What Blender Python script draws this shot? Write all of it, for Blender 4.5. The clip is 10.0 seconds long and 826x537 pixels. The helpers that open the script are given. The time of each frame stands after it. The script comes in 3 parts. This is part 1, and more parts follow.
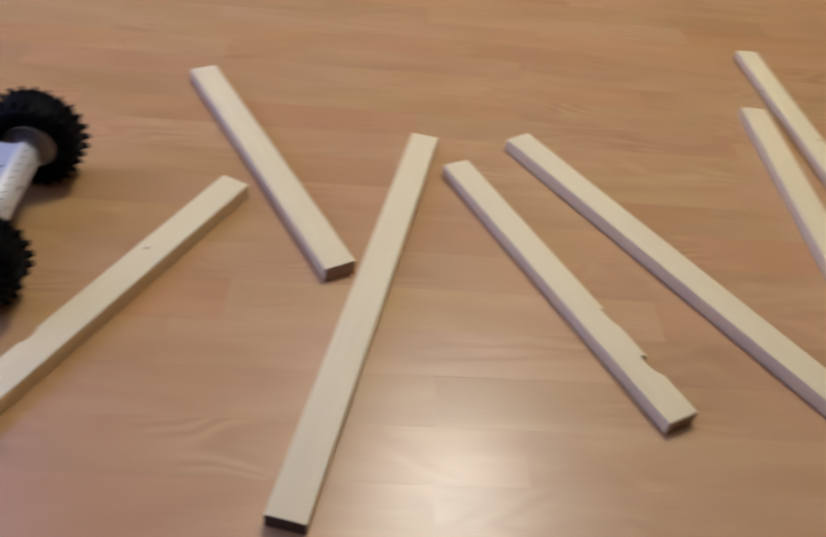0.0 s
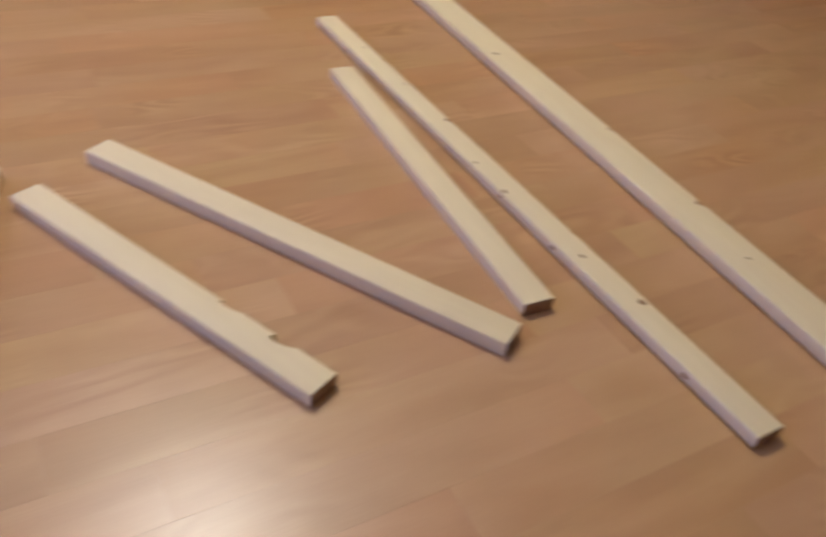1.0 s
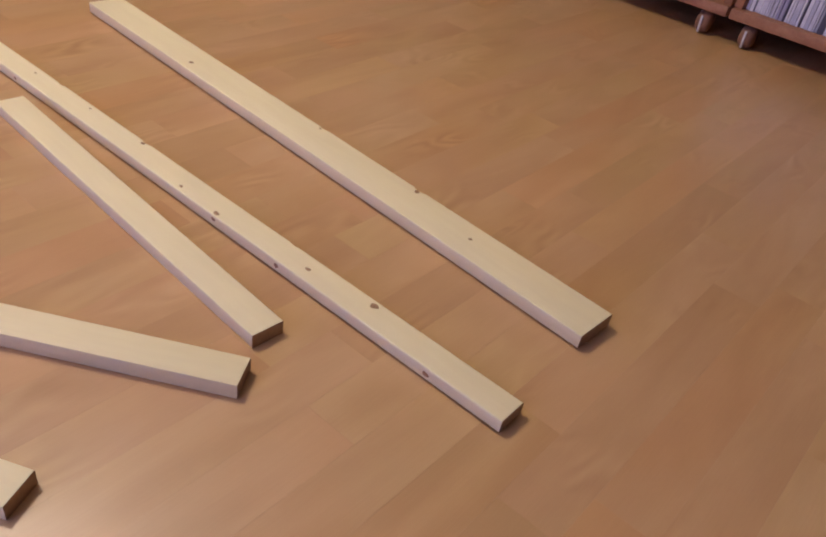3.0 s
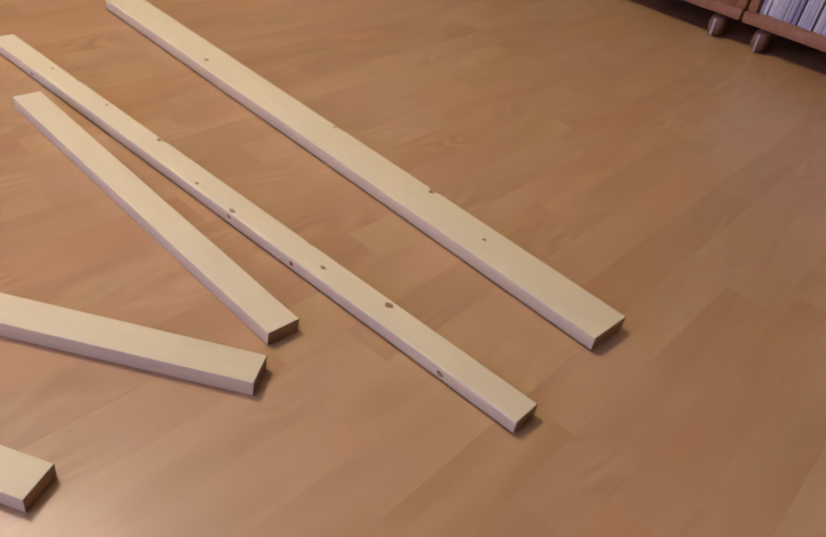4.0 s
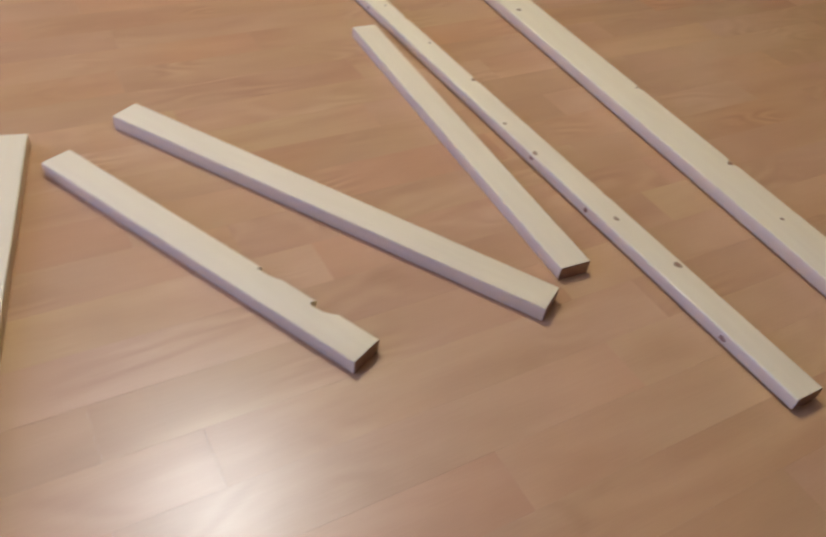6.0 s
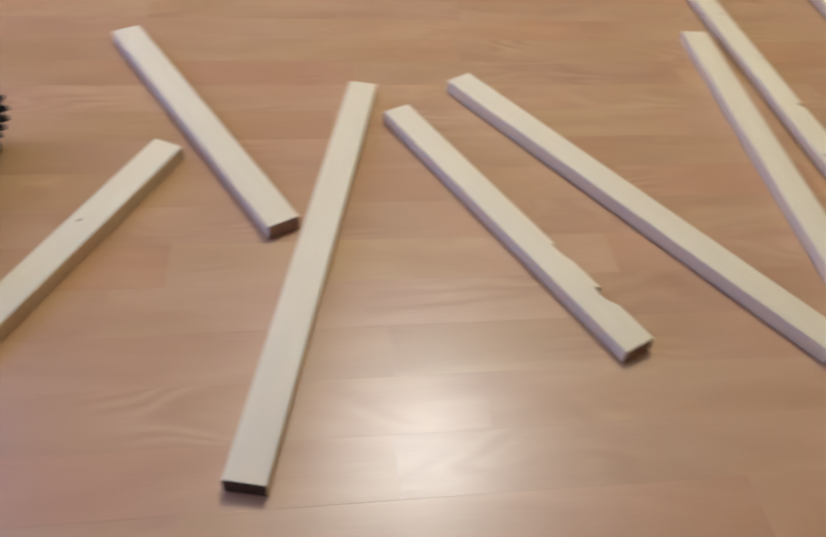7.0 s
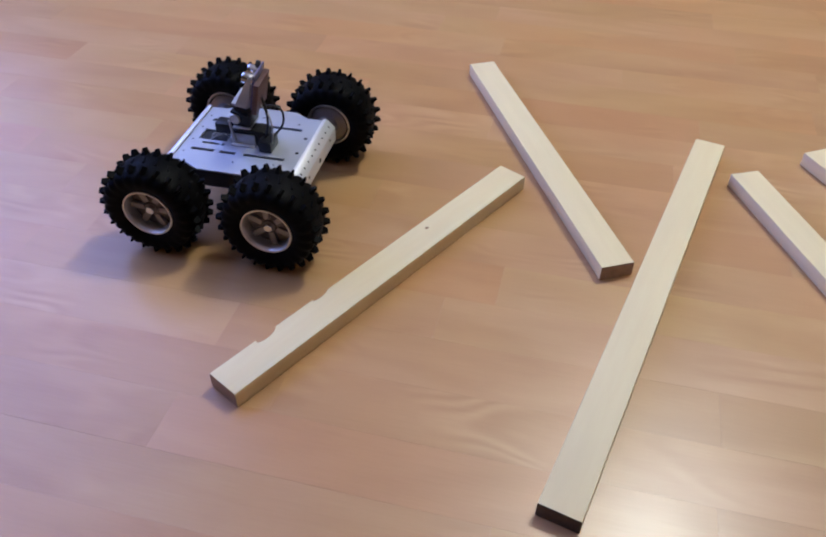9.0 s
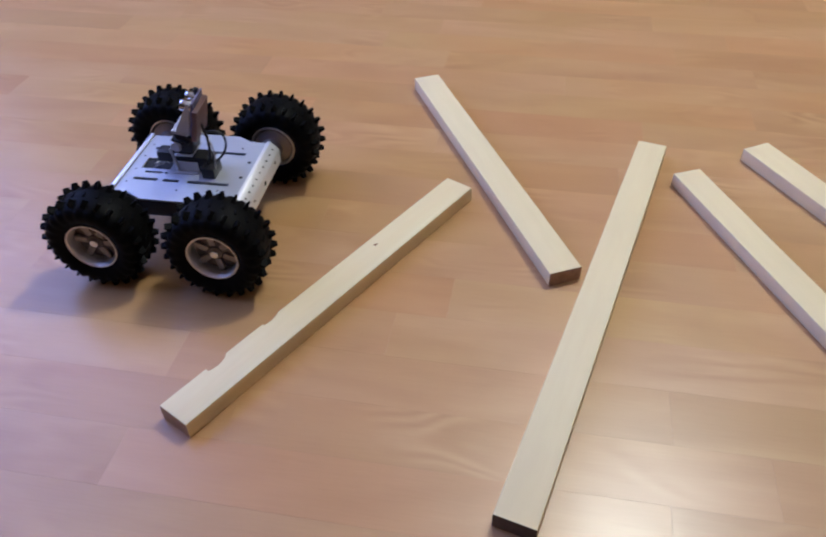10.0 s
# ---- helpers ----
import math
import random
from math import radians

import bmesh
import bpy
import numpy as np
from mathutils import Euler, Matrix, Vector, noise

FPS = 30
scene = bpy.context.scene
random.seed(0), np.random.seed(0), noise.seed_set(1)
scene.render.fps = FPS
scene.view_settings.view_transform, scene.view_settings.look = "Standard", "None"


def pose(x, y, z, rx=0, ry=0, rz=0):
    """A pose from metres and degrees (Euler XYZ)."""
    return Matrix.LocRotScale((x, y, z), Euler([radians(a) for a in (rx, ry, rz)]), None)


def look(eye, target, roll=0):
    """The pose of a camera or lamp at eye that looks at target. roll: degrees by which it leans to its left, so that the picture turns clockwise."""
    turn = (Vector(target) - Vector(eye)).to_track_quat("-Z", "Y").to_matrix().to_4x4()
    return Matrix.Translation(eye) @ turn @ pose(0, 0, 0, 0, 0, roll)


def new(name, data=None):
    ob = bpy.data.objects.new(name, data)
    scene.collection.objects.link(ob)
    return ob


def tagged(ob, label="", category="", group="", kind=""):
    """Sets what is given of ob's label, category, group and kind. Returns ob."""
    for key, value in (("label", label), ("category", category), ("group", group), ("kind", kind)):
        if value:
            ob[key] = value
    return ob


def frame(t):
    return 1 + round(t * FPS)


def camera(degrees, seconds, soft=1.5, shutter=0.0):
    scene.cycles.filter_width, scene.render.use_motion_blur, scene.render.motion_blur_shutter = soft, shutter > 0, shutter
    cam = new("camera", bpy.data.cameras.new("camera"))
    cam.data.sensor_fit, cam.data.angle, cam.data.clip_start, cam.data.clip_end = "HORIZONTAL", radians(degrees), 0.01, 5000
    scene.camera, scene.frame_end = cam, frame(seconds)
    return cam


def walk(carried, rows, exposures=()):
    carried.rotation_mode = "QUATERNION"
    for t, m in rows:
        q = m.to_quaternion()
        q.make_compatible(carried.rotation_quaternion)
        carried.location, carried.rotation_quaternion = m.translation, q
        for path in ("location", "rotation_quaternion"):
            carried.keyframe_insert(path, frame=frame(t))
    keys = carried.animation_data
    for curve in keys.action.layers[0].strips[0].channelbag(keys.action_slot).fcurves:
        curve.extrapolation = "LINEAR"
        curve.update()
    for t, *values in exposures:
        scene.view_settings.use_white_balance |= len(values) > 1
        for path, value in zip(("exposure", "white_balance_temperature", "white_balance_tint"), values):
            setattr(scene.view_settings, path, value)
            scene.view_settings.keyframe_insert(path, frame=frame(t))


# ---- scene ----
cam = camera(57.25, 10.0, soft=2.0, shutter=0.5)
walk(cam, [
    (0, look((-0.1370, -0.1320, 0.6200), (-0.4881, 0.5131, -0.0586), 7.60)),
    (0.3, look((-0.1190, -0.1173, 0.5890), (-0.3821, 0.5937, -0.0631), 8.64)),
    (0.5, look((-0.0990, -0.1150, 0.5790), (-0.3045, 0.6291, -0.0566), 9.10)),
    (0.7, look((-0.0704, -0.0942, 0.5729), (-0.2190, 0.6672, -0.0581), 7.80)),
    (1, look((-0.0350, -0.0520, 0.5680), (-0.0505, 0.7258, -0.0603), 8.50)),
    (1.2, look((-0.0216, -0.0332, 0.5676), (0.0462, 0.7457, -0.0560), 9.80)),
    (1.5, look((0.0230, -0.0060, 0.5700), (0.1590, 0.7626, -0.0551), 8.30)),
    (1.7, look((0.0308, 0.0096, 0.5654), (0.2285, 0.7656, -0.0586), 8.76)),
    (2, look((0.0340, 0.0160, 0.5540), (0.2690, 0.7645, -0.0660), 9.80)),
    (2.5, look((0.0450, 0.0140, 0.5660), (0.3124, 0.7693, -0.0323), 9.30)),
    (2.7, look((0.0383, 0.0097, 0.5639), (0.3129, 0.7642, -0.0321), 10.16)),
    (3.8, look((0.0239, 0.0115, 0.5656), (0.2926, 0.7655, -0.0337), 10.68)),
    (4, look((0.0190, 0.0110, 0.5650), (0.2854, 0.7663, -0.0338), 10.90)),
    (4.5, look((0.0200, 0.0140, 0.5640), (0.2800, 0.7674, -0.0399), 10.30)),
    (5, look((0.0180, 0.0160, 0.5610), (0.2789, 0.7627, -0.0508), 10.70)),
    (5.2, look((-0.0205, -0.0001, 0.5529), (0.2323, 0.7587, -0.0474), 11.52)),
    (5.5, look((-0.0620, -0.0160, 0.5420), (0.0810, 0.7530, -0.0810), 10.40)),
    (5.7, look((-0.0615, -0.0263, 0.5699), (-0.0168, 0.7279, -0.0853), 7.38)),
    (6, look((-0.0740, -0.0490, 0.5700), (-0.0835, 0.6915, -0.1020), 8.30)),
    (6.2, look((-0.0880, -0.0630, 0.5800), (-0.1230, 0.6641, -0.1056), 8.60)),
    (7.3, look((-0.1450, -0.1400, 0.6010), (-0.5320, 0.4500, -0.1076), 4.30)),
    (7.5, look((-0.1670, -0.1600, 0.5810), (-0.6095, 0.4000, -0.1195), 3.60)),
    (7.8, look((-0.1943, -0.1915, 0.5882), (-0.7164, 0.2997, -0.1090), 2.10)),
    (8, look((-0.2010, -0.2000, 0.5800), (-0.7487, 0.2857, -0.1013), 1.60)),
    (8.5, look((-0.1950, -0.2020, 0.5840), (-0.7731, 0.2736, -0.0791), 0.30)),
    (9, look((-0.1940, -0.1940, 0.5820), (-0.7522, 0.2917, -0.0907), 0.30)),
    (9.5, look((-0.1870, -0.1870, 0.5850), (-0.7451, 0.3126, -0.0776), -0.60)),
    (10, look((-0.1770, -0.1720, 0.5870), (-0.7194, 0.3454, -0.0749), -1.40)),
], exposures=[(0, -0.05, 6000, 4), (1.0, -0.02, 6200, 10), (2.2, 0.10, 6400, 15), (5.0, 0.10, 6300, 15), (5.5, 0.08, 5950, 10), (6.0, 0.06, 5600, 8), (7.5, 0.12, 5550, 3), (8.0, 0.18, 5500, 2.5), (10, 0.18, 5550, 1.5)])

# ---- world, lamp, window light ----
STRIP_DEG = 35.0                      # the floor strips and the room's walls run this way
ROOM = pose(0, 0, 0, 0, 0, STRIP_DEG)
U0, U1, V0, V1, HIGH = -1.90, 2.27, -2.6, 4.1, 2.45

world = bpy.data.worlds.new("dusk")
scene.world = world
world.use_nodes = True
wn = world.node_tree.nodes
sky = wn.new("ShaderNodeTexSky")
sky.sky_type, sky.sun_disc = "NISHITA", False
sky.sun_elevation, sky.sun_rotation = radians(4), radians(200)
world.node_tree.links.new(sky.outputs[0], wn["Background"].inputs[0])
wn["Background"].inputs[1].default_value = 0.08

LAMP_AT = Vector((-0.72, 1.46, 2.20))
bulb = bpy.data.lights.new("bulb", "POINT")
bulb.energy, bulb.color, bulb.shadow_soft_size = 69, (1.0, 0.93, 0.80), 0.13
new("bulb_light", bulb).matrix_world = Matrix.Translation(LAMP_AT)

WIN_V, WIN_W, WIN_Z, WIN_H = 1.0, 1.8, 1.25, 1.7
daylight = bpy.data.lights.new("daylight", "AREA")
daylight.shape, daylight.size, daylight.size_y = "RECTANGLE", WIN_W, WIN_H
daylight.energy, daylight.color = 33, (0.34, 0.40, 1.0)
new("window_light", daylight).matrix_world = ROOM @ look((U0 + 0.03, WIN_V, WIN_Z), (0.0, 1.0, 0.3))


# ---- materials ----
def material(name, rough=0.5, metal=0.0, color=(0.8, 0.8, 0.8)):
    m = bpy.data.materials.new(name)
    m.use_nodes = True
    b = m.node_tree.nodes["Principled BSDF"]
    b.inputs["Base Color"].default_value = (*color, 1)
    b.inputs["Roughness"].default_value, b.inputs["Metallic"].default_value = rough, metal
    return m, m.node_tree.nodes, m.node_tree.links, b


def ramp(nodes, stops):
    r = nodes.new("ShaderNodeValToRGB")
    while len(r.color_ramp.elements) < len(stops):
        r.color_ramp.elements.new(0.5)
    for e, (at, c) in zip(r.color_ramp.elements, stops):
        e.position, e.color = at, (*c, 1)
    return r


def math_node(nodes, links, op, a, b):
    n = nodes.new("ShaderNodeMath")
    n.operation = op
    for i, v in enumerate((a, b)):
        if isinstance(v, (int, float)):
            n.inputs[i].default_value = v
        else:
            links.new(v, n.inputs[i])
    return n.outputs[0]


def coords(nodes, links, scale, jitter=0.0):
    """Object coordinates, stretched, and shifted at random from object to object."""
    tc, mp = nodes.new("ShaderNodeTexCoord"), nodes.new("ShaderNodeMapping")
    mp.inputs["Scale"].default_value = scale
    links.new(tc.outputs["Object"], mp.inputs["Vector"])
    if jitter:
        oi, sc = nodes.new("ShaderNodeObjectInfo"), nodes.new("ShaderNodeVectorMath")
        sc.operation = "SCALE"
        sc.inputs[0].default_value = (jitter, jitter * 0.7, jitter * 1.3)
        links.new(oi.outputs["Random"], sc.inputs["Scale"])
        links.new(sc.outputs[0], mp.inputs["Location"])
    return mp.outputs[0]


def noise_node(nodes, links, vec, scale, detail=4.0, rough=0.55, warp=0.0):
    n = nodes.new("ShaderNodeTexNoise")
    n.inputs["Scale"].default_value, n.inputs["Detail"].default_value = scale, detail
    n.inputs["Roughness"].default_value, n.inputs["Distortion"].default_value = rough, warp
    links.new(vec, n.inputs["Vector"])
    return n.outputs["Fac"]


def bump(nodes, links, b, height, strength, distance=0.001):
    n = nodes.new("ShaderNodeBump")
    n.inputs["Strength"].default_value, n.inputs["Distance"].default_value = strength, distance
    links.new(height, n.inputs["Height"])
    links.new(n.outputs[0], b.inputs["Normal"])


def mix(nodes, links, kind, fac, a, b):
    n = nodes.new("ShaderNodeMix")
    n.data_type, n.blend_type = "RGBA", kind
    for i, v in ((0, fac), (6, a), (7, b)):
        if isinstance(v, (int, float)):
            n.inputs[i].default_value = v
        elif isinstance(v, tuple):
            n.inputs[i].default_value = (*v, 1)
        else:
            links.new(v, n.inputs[i])
    return n.outputs[2]


def laminate_material(random_socket):
    """Beech-look laminate: cathedral figure, fine pores, a tone of its own for each strip."""
    m, n, l, b = material("laminate_" + random_socket, 0.3)
    oi = n.new("ShaderNodeObjectInfo") if random_socket == "object" else n.new("ShaderNodeNewGeometry")
    rnd = oi.outputs["Random" if random_socket == "object" else "Random Per Island"]
    tc, cb = n.new("ShaderNodeTexCoord"), n.new("ShaderNodeCombineXYZ")
    l.new(math_node(n, l, "MULTIPLY", rnd, 37.0), cb.inputs[0])
    l.new(math_node(n, l, "MULTIPLY", rnd, 91.0), cb.inputs[1])
    add = n.new("ShaderNodeVectorMath")
    l.new(tc.outputs["Object"], add.inputs[0])
    l.new(cb.outputs[0], add.inputs[1])
    long = n.new("ShaderNodeMapping")
    long.inputs["Scale"].default_value = (1.0, 3.5, 1.0)
    l.new(add.outputs[0], long.inputs["Vector"])
    broad = noise_node(n, l, long.outputs[0], 3.2, 2.0, 0.5, 0.9)
    arch_map = n.new("ShaderNodeMapping")
    arch_map.inputs["Scale"].default_value = (1.0, 3.4, 1.0)
    l.new(add.outputs[0], arch_map.inputs["Vector"])
    hill = noise_node(n, l, arch_map.outputs[0], 4.2, 1.5, 0.45, 0.35)
    rings = math_node(n, l, "SINE", math_node(n, l, "MULTIPLY", hill, 52.0), 0.0)
    patch = noise_node(n, l, add.outputs[0], 6.0, 2.0, 0.5)
    patch = math_node(n, l, "MULTIPLY", math_node(n, l, "MAXIMUM", math_node(n, l, "SUBTRACT", patch, 0.54), 0.0), 7.0)
    stroke_map = n.new("ShaderNodeMapping")
    stroke_map.inputs["Scale"].default_value = (1.0, 4.0, 1.0)
    l.new(add.outputs[0], stroke_map.inputs["Vector"])
    stroke = noise_node(n, l, stroke_map.outputs[0], 22.0, 3.0, 0.6, 0.6)
    figure = math_node(n, l, "MULTIPLY", math_node(n, l, "MULTIPLY", rings, patch), math_node(n, l, "MULTIPLY", stroke, 2.0))
    fine_map = n.new("ShaderNodeMapping")
    fine_map.inputs["Scale"].default_value = (1.0, 26.0, 1.0)
    l.new(add.outputs[0], fine_map.inputs["Vector"])
    fine = noise_node(n, l, fine_map.outputs[0], 20.0, 4.0, 0.65)
    fac = math_node(n, l, "ADD", math_node(n, l, "MULTIPLY", broad, 0.34), math_node(n, l, "MULTIPLY", figure, 0.062))
    fac = math_node(n, l, "ADD", fac, math_node(n, l, "MULTIPLY", fine, 0.10))
    fac = math_node(n, l, "ADD", fac, math_node(n, l, "MULTIPLY", math_node(n, l, "SUBTRACT", rnd, 0.5), 0.10))
    col = ramp(n, [(0.03, (0.395, 0.207, 0.085)), (0.215, (0.505, 0.291, 0.132)), (0.40, (0.610, 0.379, 0.189))])
    l.new(fac, col.inputs[0])
    drift = noise_node(n, l, add.outputs[0], 2.3, 2.0, 0.5)
    olive = math_node(n, l, "MULTIPLY", math_node(n, l, "MAXIMUM", math_node(n, l, "SUBTRACT", drift, 0.42), 0.0), 2.6)
    tint = mix(n, l, "MULTIPLY", olive, col.outputs[0], (0.98, 1.04, 0.86))
    ruddy = noise_node(n, l, add.outputs[0], 1.7, 2.0, 0.5, 0.5)
    ruddy = math_node(n, l, "MULTIPLY", math_node(n, l, "MAXIMUM", math_node(n, l, "SUBTRACT", ruddy, 0.45), 0.0), 3.2)
    tint = mix(n, l, "MULTIPLY", ruddy, tint, (1.04, 0.93, 0.84))
    l.new(tint, b.inputs["Base Color"])
    smear = noise_node(n, l, tc.outputs["Object"], 5.0, 3.0)
    l.new(math_node(n, l, "ADD", math_node(n, l, "MULTIPLY", smear, 0.12), 0.26), b.inputs["Roughness"])
    b.inputs["Specular IOR Level"].default_value = 0.64
    bump(n, l, b, fine, 0.03, 0.0004)
    return m


def pine_material(name, dark, mid, pale):
    m, n, l, b = material(name, 0.6)
    v = coords(n, l, (1.0, 9.0, 9.0), 13.0)
    grain = noise_node(n, l, v, 14.0, 4.0, 0.6, 0.4)
    v2 = coords(n, l, (0.8, 5.0, 5.0), 29.0)
    bands = noise_node(n, l, v2, 5.0, 2.0, 0.5, 0.7)
    fac = math_node(n, l, "ADD", math_node(n, l, "MULTIPLY", grain, 0.5), math_node(n, l, "MULTIPLY", bands, 0.5))
    col = ramp(n, [(0.28, dark), (0.5, mid), (0.72, pale)])
    l.new(fac, col.inputs[0])
    l.new(col.outputs[0], b.inputs["Base Color"])
    fuzz = noise_node(n, l, coords(n, l, (1, 14, 14), 5.0), 160.0, 2.0)
    bump(n, l, b, fuzz, 0.12, 0.0005)
    return m


def rubber_material():
    m, n, l, b = material("tyre_rubber", 0.5)
    b.inputs["Specular IOR Level"].default_value = 0.05
    dust = noise_node(n, l, coords(n, l, (1, 1, 1), 3.0), 30.0, 5.0)
    col = ramp(n, [(0.35, (0.0025, 0.0025, 0.0027)), (0.75, (0.0065, 0.006, 0.006))])
    l.new(dust, col.inputs[0])
    l.new(col.outputs[0], b.inputs["Base Color"])
    l.new(math_node(n, l, "ADD", math_node(n, l, "MULTIPLY", dust, 0.2), 0.40), b.inputs["Roughness"])
    bump(n, l, b, noise_node(n, l, coords(n, l, (1, 1, 1)), 400.0, 2.0), 0.15, 0.0005)
    return m


def metal_material(name, color, rough, brush=0.0, shine=1.0):
    m, n, l, b = material(name, rough, shine, color)
    f = noise_node(n, l, coords(n, l, (2, 40, 2) if brush else (1, 1, 1), 3.0), 30.0, 3.0)
    l.new(math_node(n, l, "ADD", math_node(n, l, "MULTIPLY", f, 0.16), rough - 0.08), b.inputs["Roughness"])
    bump(n, l, b, f, 0.04, 0.0003)
    return m


def plain_material(name, color, rough, speckle=0.12, scale=60.0):
    m, n, l, b = material(name, rough, 0.0, color)
    f = noise_node(n, l, coords(n, l, (1, 1, 1), 7.0), scale, 4.0)
    lo, hi = tuple(c * (1 - speckle) for c in color), tuple(min(1.0, c * (1 + speckle)) for c in color)
    col = ramp(n, [(0.3, lo), (0.7, hi)])
    l.new(f, col.inputs[0])
    l.new(col.outputs[0], b.inputs["Base Color"])
    bump(n, l, b, f, 0.08, 0.0005)
    return m


FLOOR = laminate_material("object")
FLOOR_FAR = laminate_material("island")
PINE = pine_material("planed_spruce", (0.77, 0.635, 0.36), (0.795, 0.665, 0.38), (0.82, 0.70, 0.41))
# End grain, coloured darker still for the shade on the batten ends.
PINE_END = pine_material("shaded_spruce_end", (0.26, 0.15, 0.08), (0.36, 0.215, 0.12), (0.46, 0.30, 0.18))
KNOT = plain_material("knot", (0.33, 0.18, 0.08), 0.6, 0.4, 300.0)
RUBBER = rubber_material()
ALU = metal_material("brushed_aluminium", (0.58, 0.60, 0.63), 0.48, 1.0, 0.75)
BRIGHT = metal_material("bright_aluminium", (0.82, 0.82, 0.84), 0.50, 0.0, 0.60)
SATIN = metal_material("satin_aluminium", (0.58, 0.58, 0.58), 0.50, 0.0, 0.5)
CHROME = metal_material("chrome", (0.80, 0.80, 0.80), 0.14)
RIMPAINT = metal_material("satin_rim", (0.68, 0.66, 0.64), 0.40, 0.0, 0.8)
RIMDARK = metal_material("dull_rim", (0.17, 0.15, 0.145), 0.5, 0.0, 0.8)
RIMSPOKE = metal_material("mid_grey_metal", (0.33, 0.30, 0.29), 0.5, 0.0, 0.8)
DARKSTEEL = metal_material("dark_steel", (0.09, 0.09, 0.095), 0.45, 0.0, 0.8)
BLACKPL = plain_material("black_plastic", (0.012, 0.012, 0.014), 0.38)
# Near-black colour for the shade in holes and slots, also the transducer fronts.
DARKFILL = plain_material("dark_fill", (0.01, 0.01, 0.011), 0.7)
CABLE = plain_material("cable_sheath", (0.015, 0.015, 0.016), 0.45)
WHITEWIRE = plain_material("pale_wire", (0.42, 0.40, 0.37), 0.45)
BOARDBLUE = plain_material("circuit_board", (0.13, 0.12, 0.22), 0.45, 0.45, 200.0)
BROWNPL = plain_material("brown_plastic", (0.13, 0.07, 0.07), 0.5)
WHITEPL = plain_material("white_plastic", (0.72, 0.72, 0.74), 0.4, 0.05)
DARK_END = pine_material("dark_end_grain", (0.05, 0.035, 0.025), (0.08, 0.055, 0.04), (0.13, 0.09, 0.06))
BEECH = pine_material("oiled_beech", (0.25, 0.095, 0.045), (0.33, 0.145, 0.072), (0.39, 0.19, 0.10))
CASTORWOOD = pine_material("dark_castor_wood", (0.17, 0.075, 0.04), (0.23, 0.105, 0.06), (0.28, 0.14, 0.085))
# Dark colour for the unseen walls, chosen to cut the light they bounce.
UNSEEN_DARK = plain_material("unseen_dark", (0.16, 0.13, 0.105), 0.8, 0.03, 20.0)
CEILPAINT = plain_material("ceiling_paint", (0.80, 0.79, 0.77), 0.85, 0.02, 20.0)
PAPER = [plain_material("paper_spine", c, 0.5, 0.08, 90.0) for c in
         ((0.62, 0.60, 0.66), (0.50, 0.48, 0.56), (0.70, 0.68, 0.70), (0.10, 0.09, 0.13), (0.33, 0.30, 0.40))]


def glow_material():
    m, n, l, b = material("opal_glass", 0.35, 0.0, (0.85, 0.83, 0.78))
    b.inputs["Emission Color"].default_value = (1.0, 0.84, 0.66, 1)
    b.inputs["Emission Strength"].default_value = 6.0
    return m


OPAL = glow_material()
GLASS, _, _, glass_bsdf = material("window_glass", 0.02, 0.0, (1.0, 1.0, 1.0))
glass_bsdf.inputs["Transmission Weight"].default_value = 1.0


# ---- mesh helpers ----
def box(bm, at, size, turn=None, bevel=0.0):
    """A block by its centre and size, turned by a matrix, with its edges eased."""
    m = Matrix.Translation(at) @ (turn.to_4x4() if turn is not None else Matrix.Identity(4)) @ Matrix.Diagonal((*size, 1))
    made = bmesh.ops.create_cube(bm, size=1.0, matrix=m)["verts"]
    if bevel:
        edges = list({e for v in made for e in v.link_edges})
        bmesh.ops.bevel(bm, geom=edges, offset=bevel, segments=2, profile=0.6, affect="EDGES")


def lathe(bm, profile, steps, m=None, closed=False):
    """Turns a profile of (radius, along) round the y axis."""
    m = m or Matrix.Identity(4)
    rings = []
    for k in range(steps):
        a = 2 * math.pi * k / steps
        rings.append([bm.verts.new(m @ Vector((r * math.sin(a), y, r * math.cos(a)))) for r, y in profile])
    count = len(profile)
    for k in range(steps):
        one, two = rings[k], rings[(k + 1) % steps]
        for i in range(count if closed else count - 1):
            j = (i + 1) % count
            bm.faces.new((one[i], one[j], two[j], two[i]))


def rod(bm, a, b, radius, steps=12):
    a, b = Vector(a), Vector(b)
    m = Matrix.Translation((a + b) / 2) @ (b - a).to_track_quat("Y", "Z").to_matrix().to_4x4()
    h = (b - a).length / 2
    lathe(bm, [(0.00005, -h), (radius * 0.9, -h), (radius, -h + radius * 0.1), (radius, h - radius * 0.1), (radius * 0.9, h), (0.00005, h)], steps, m)


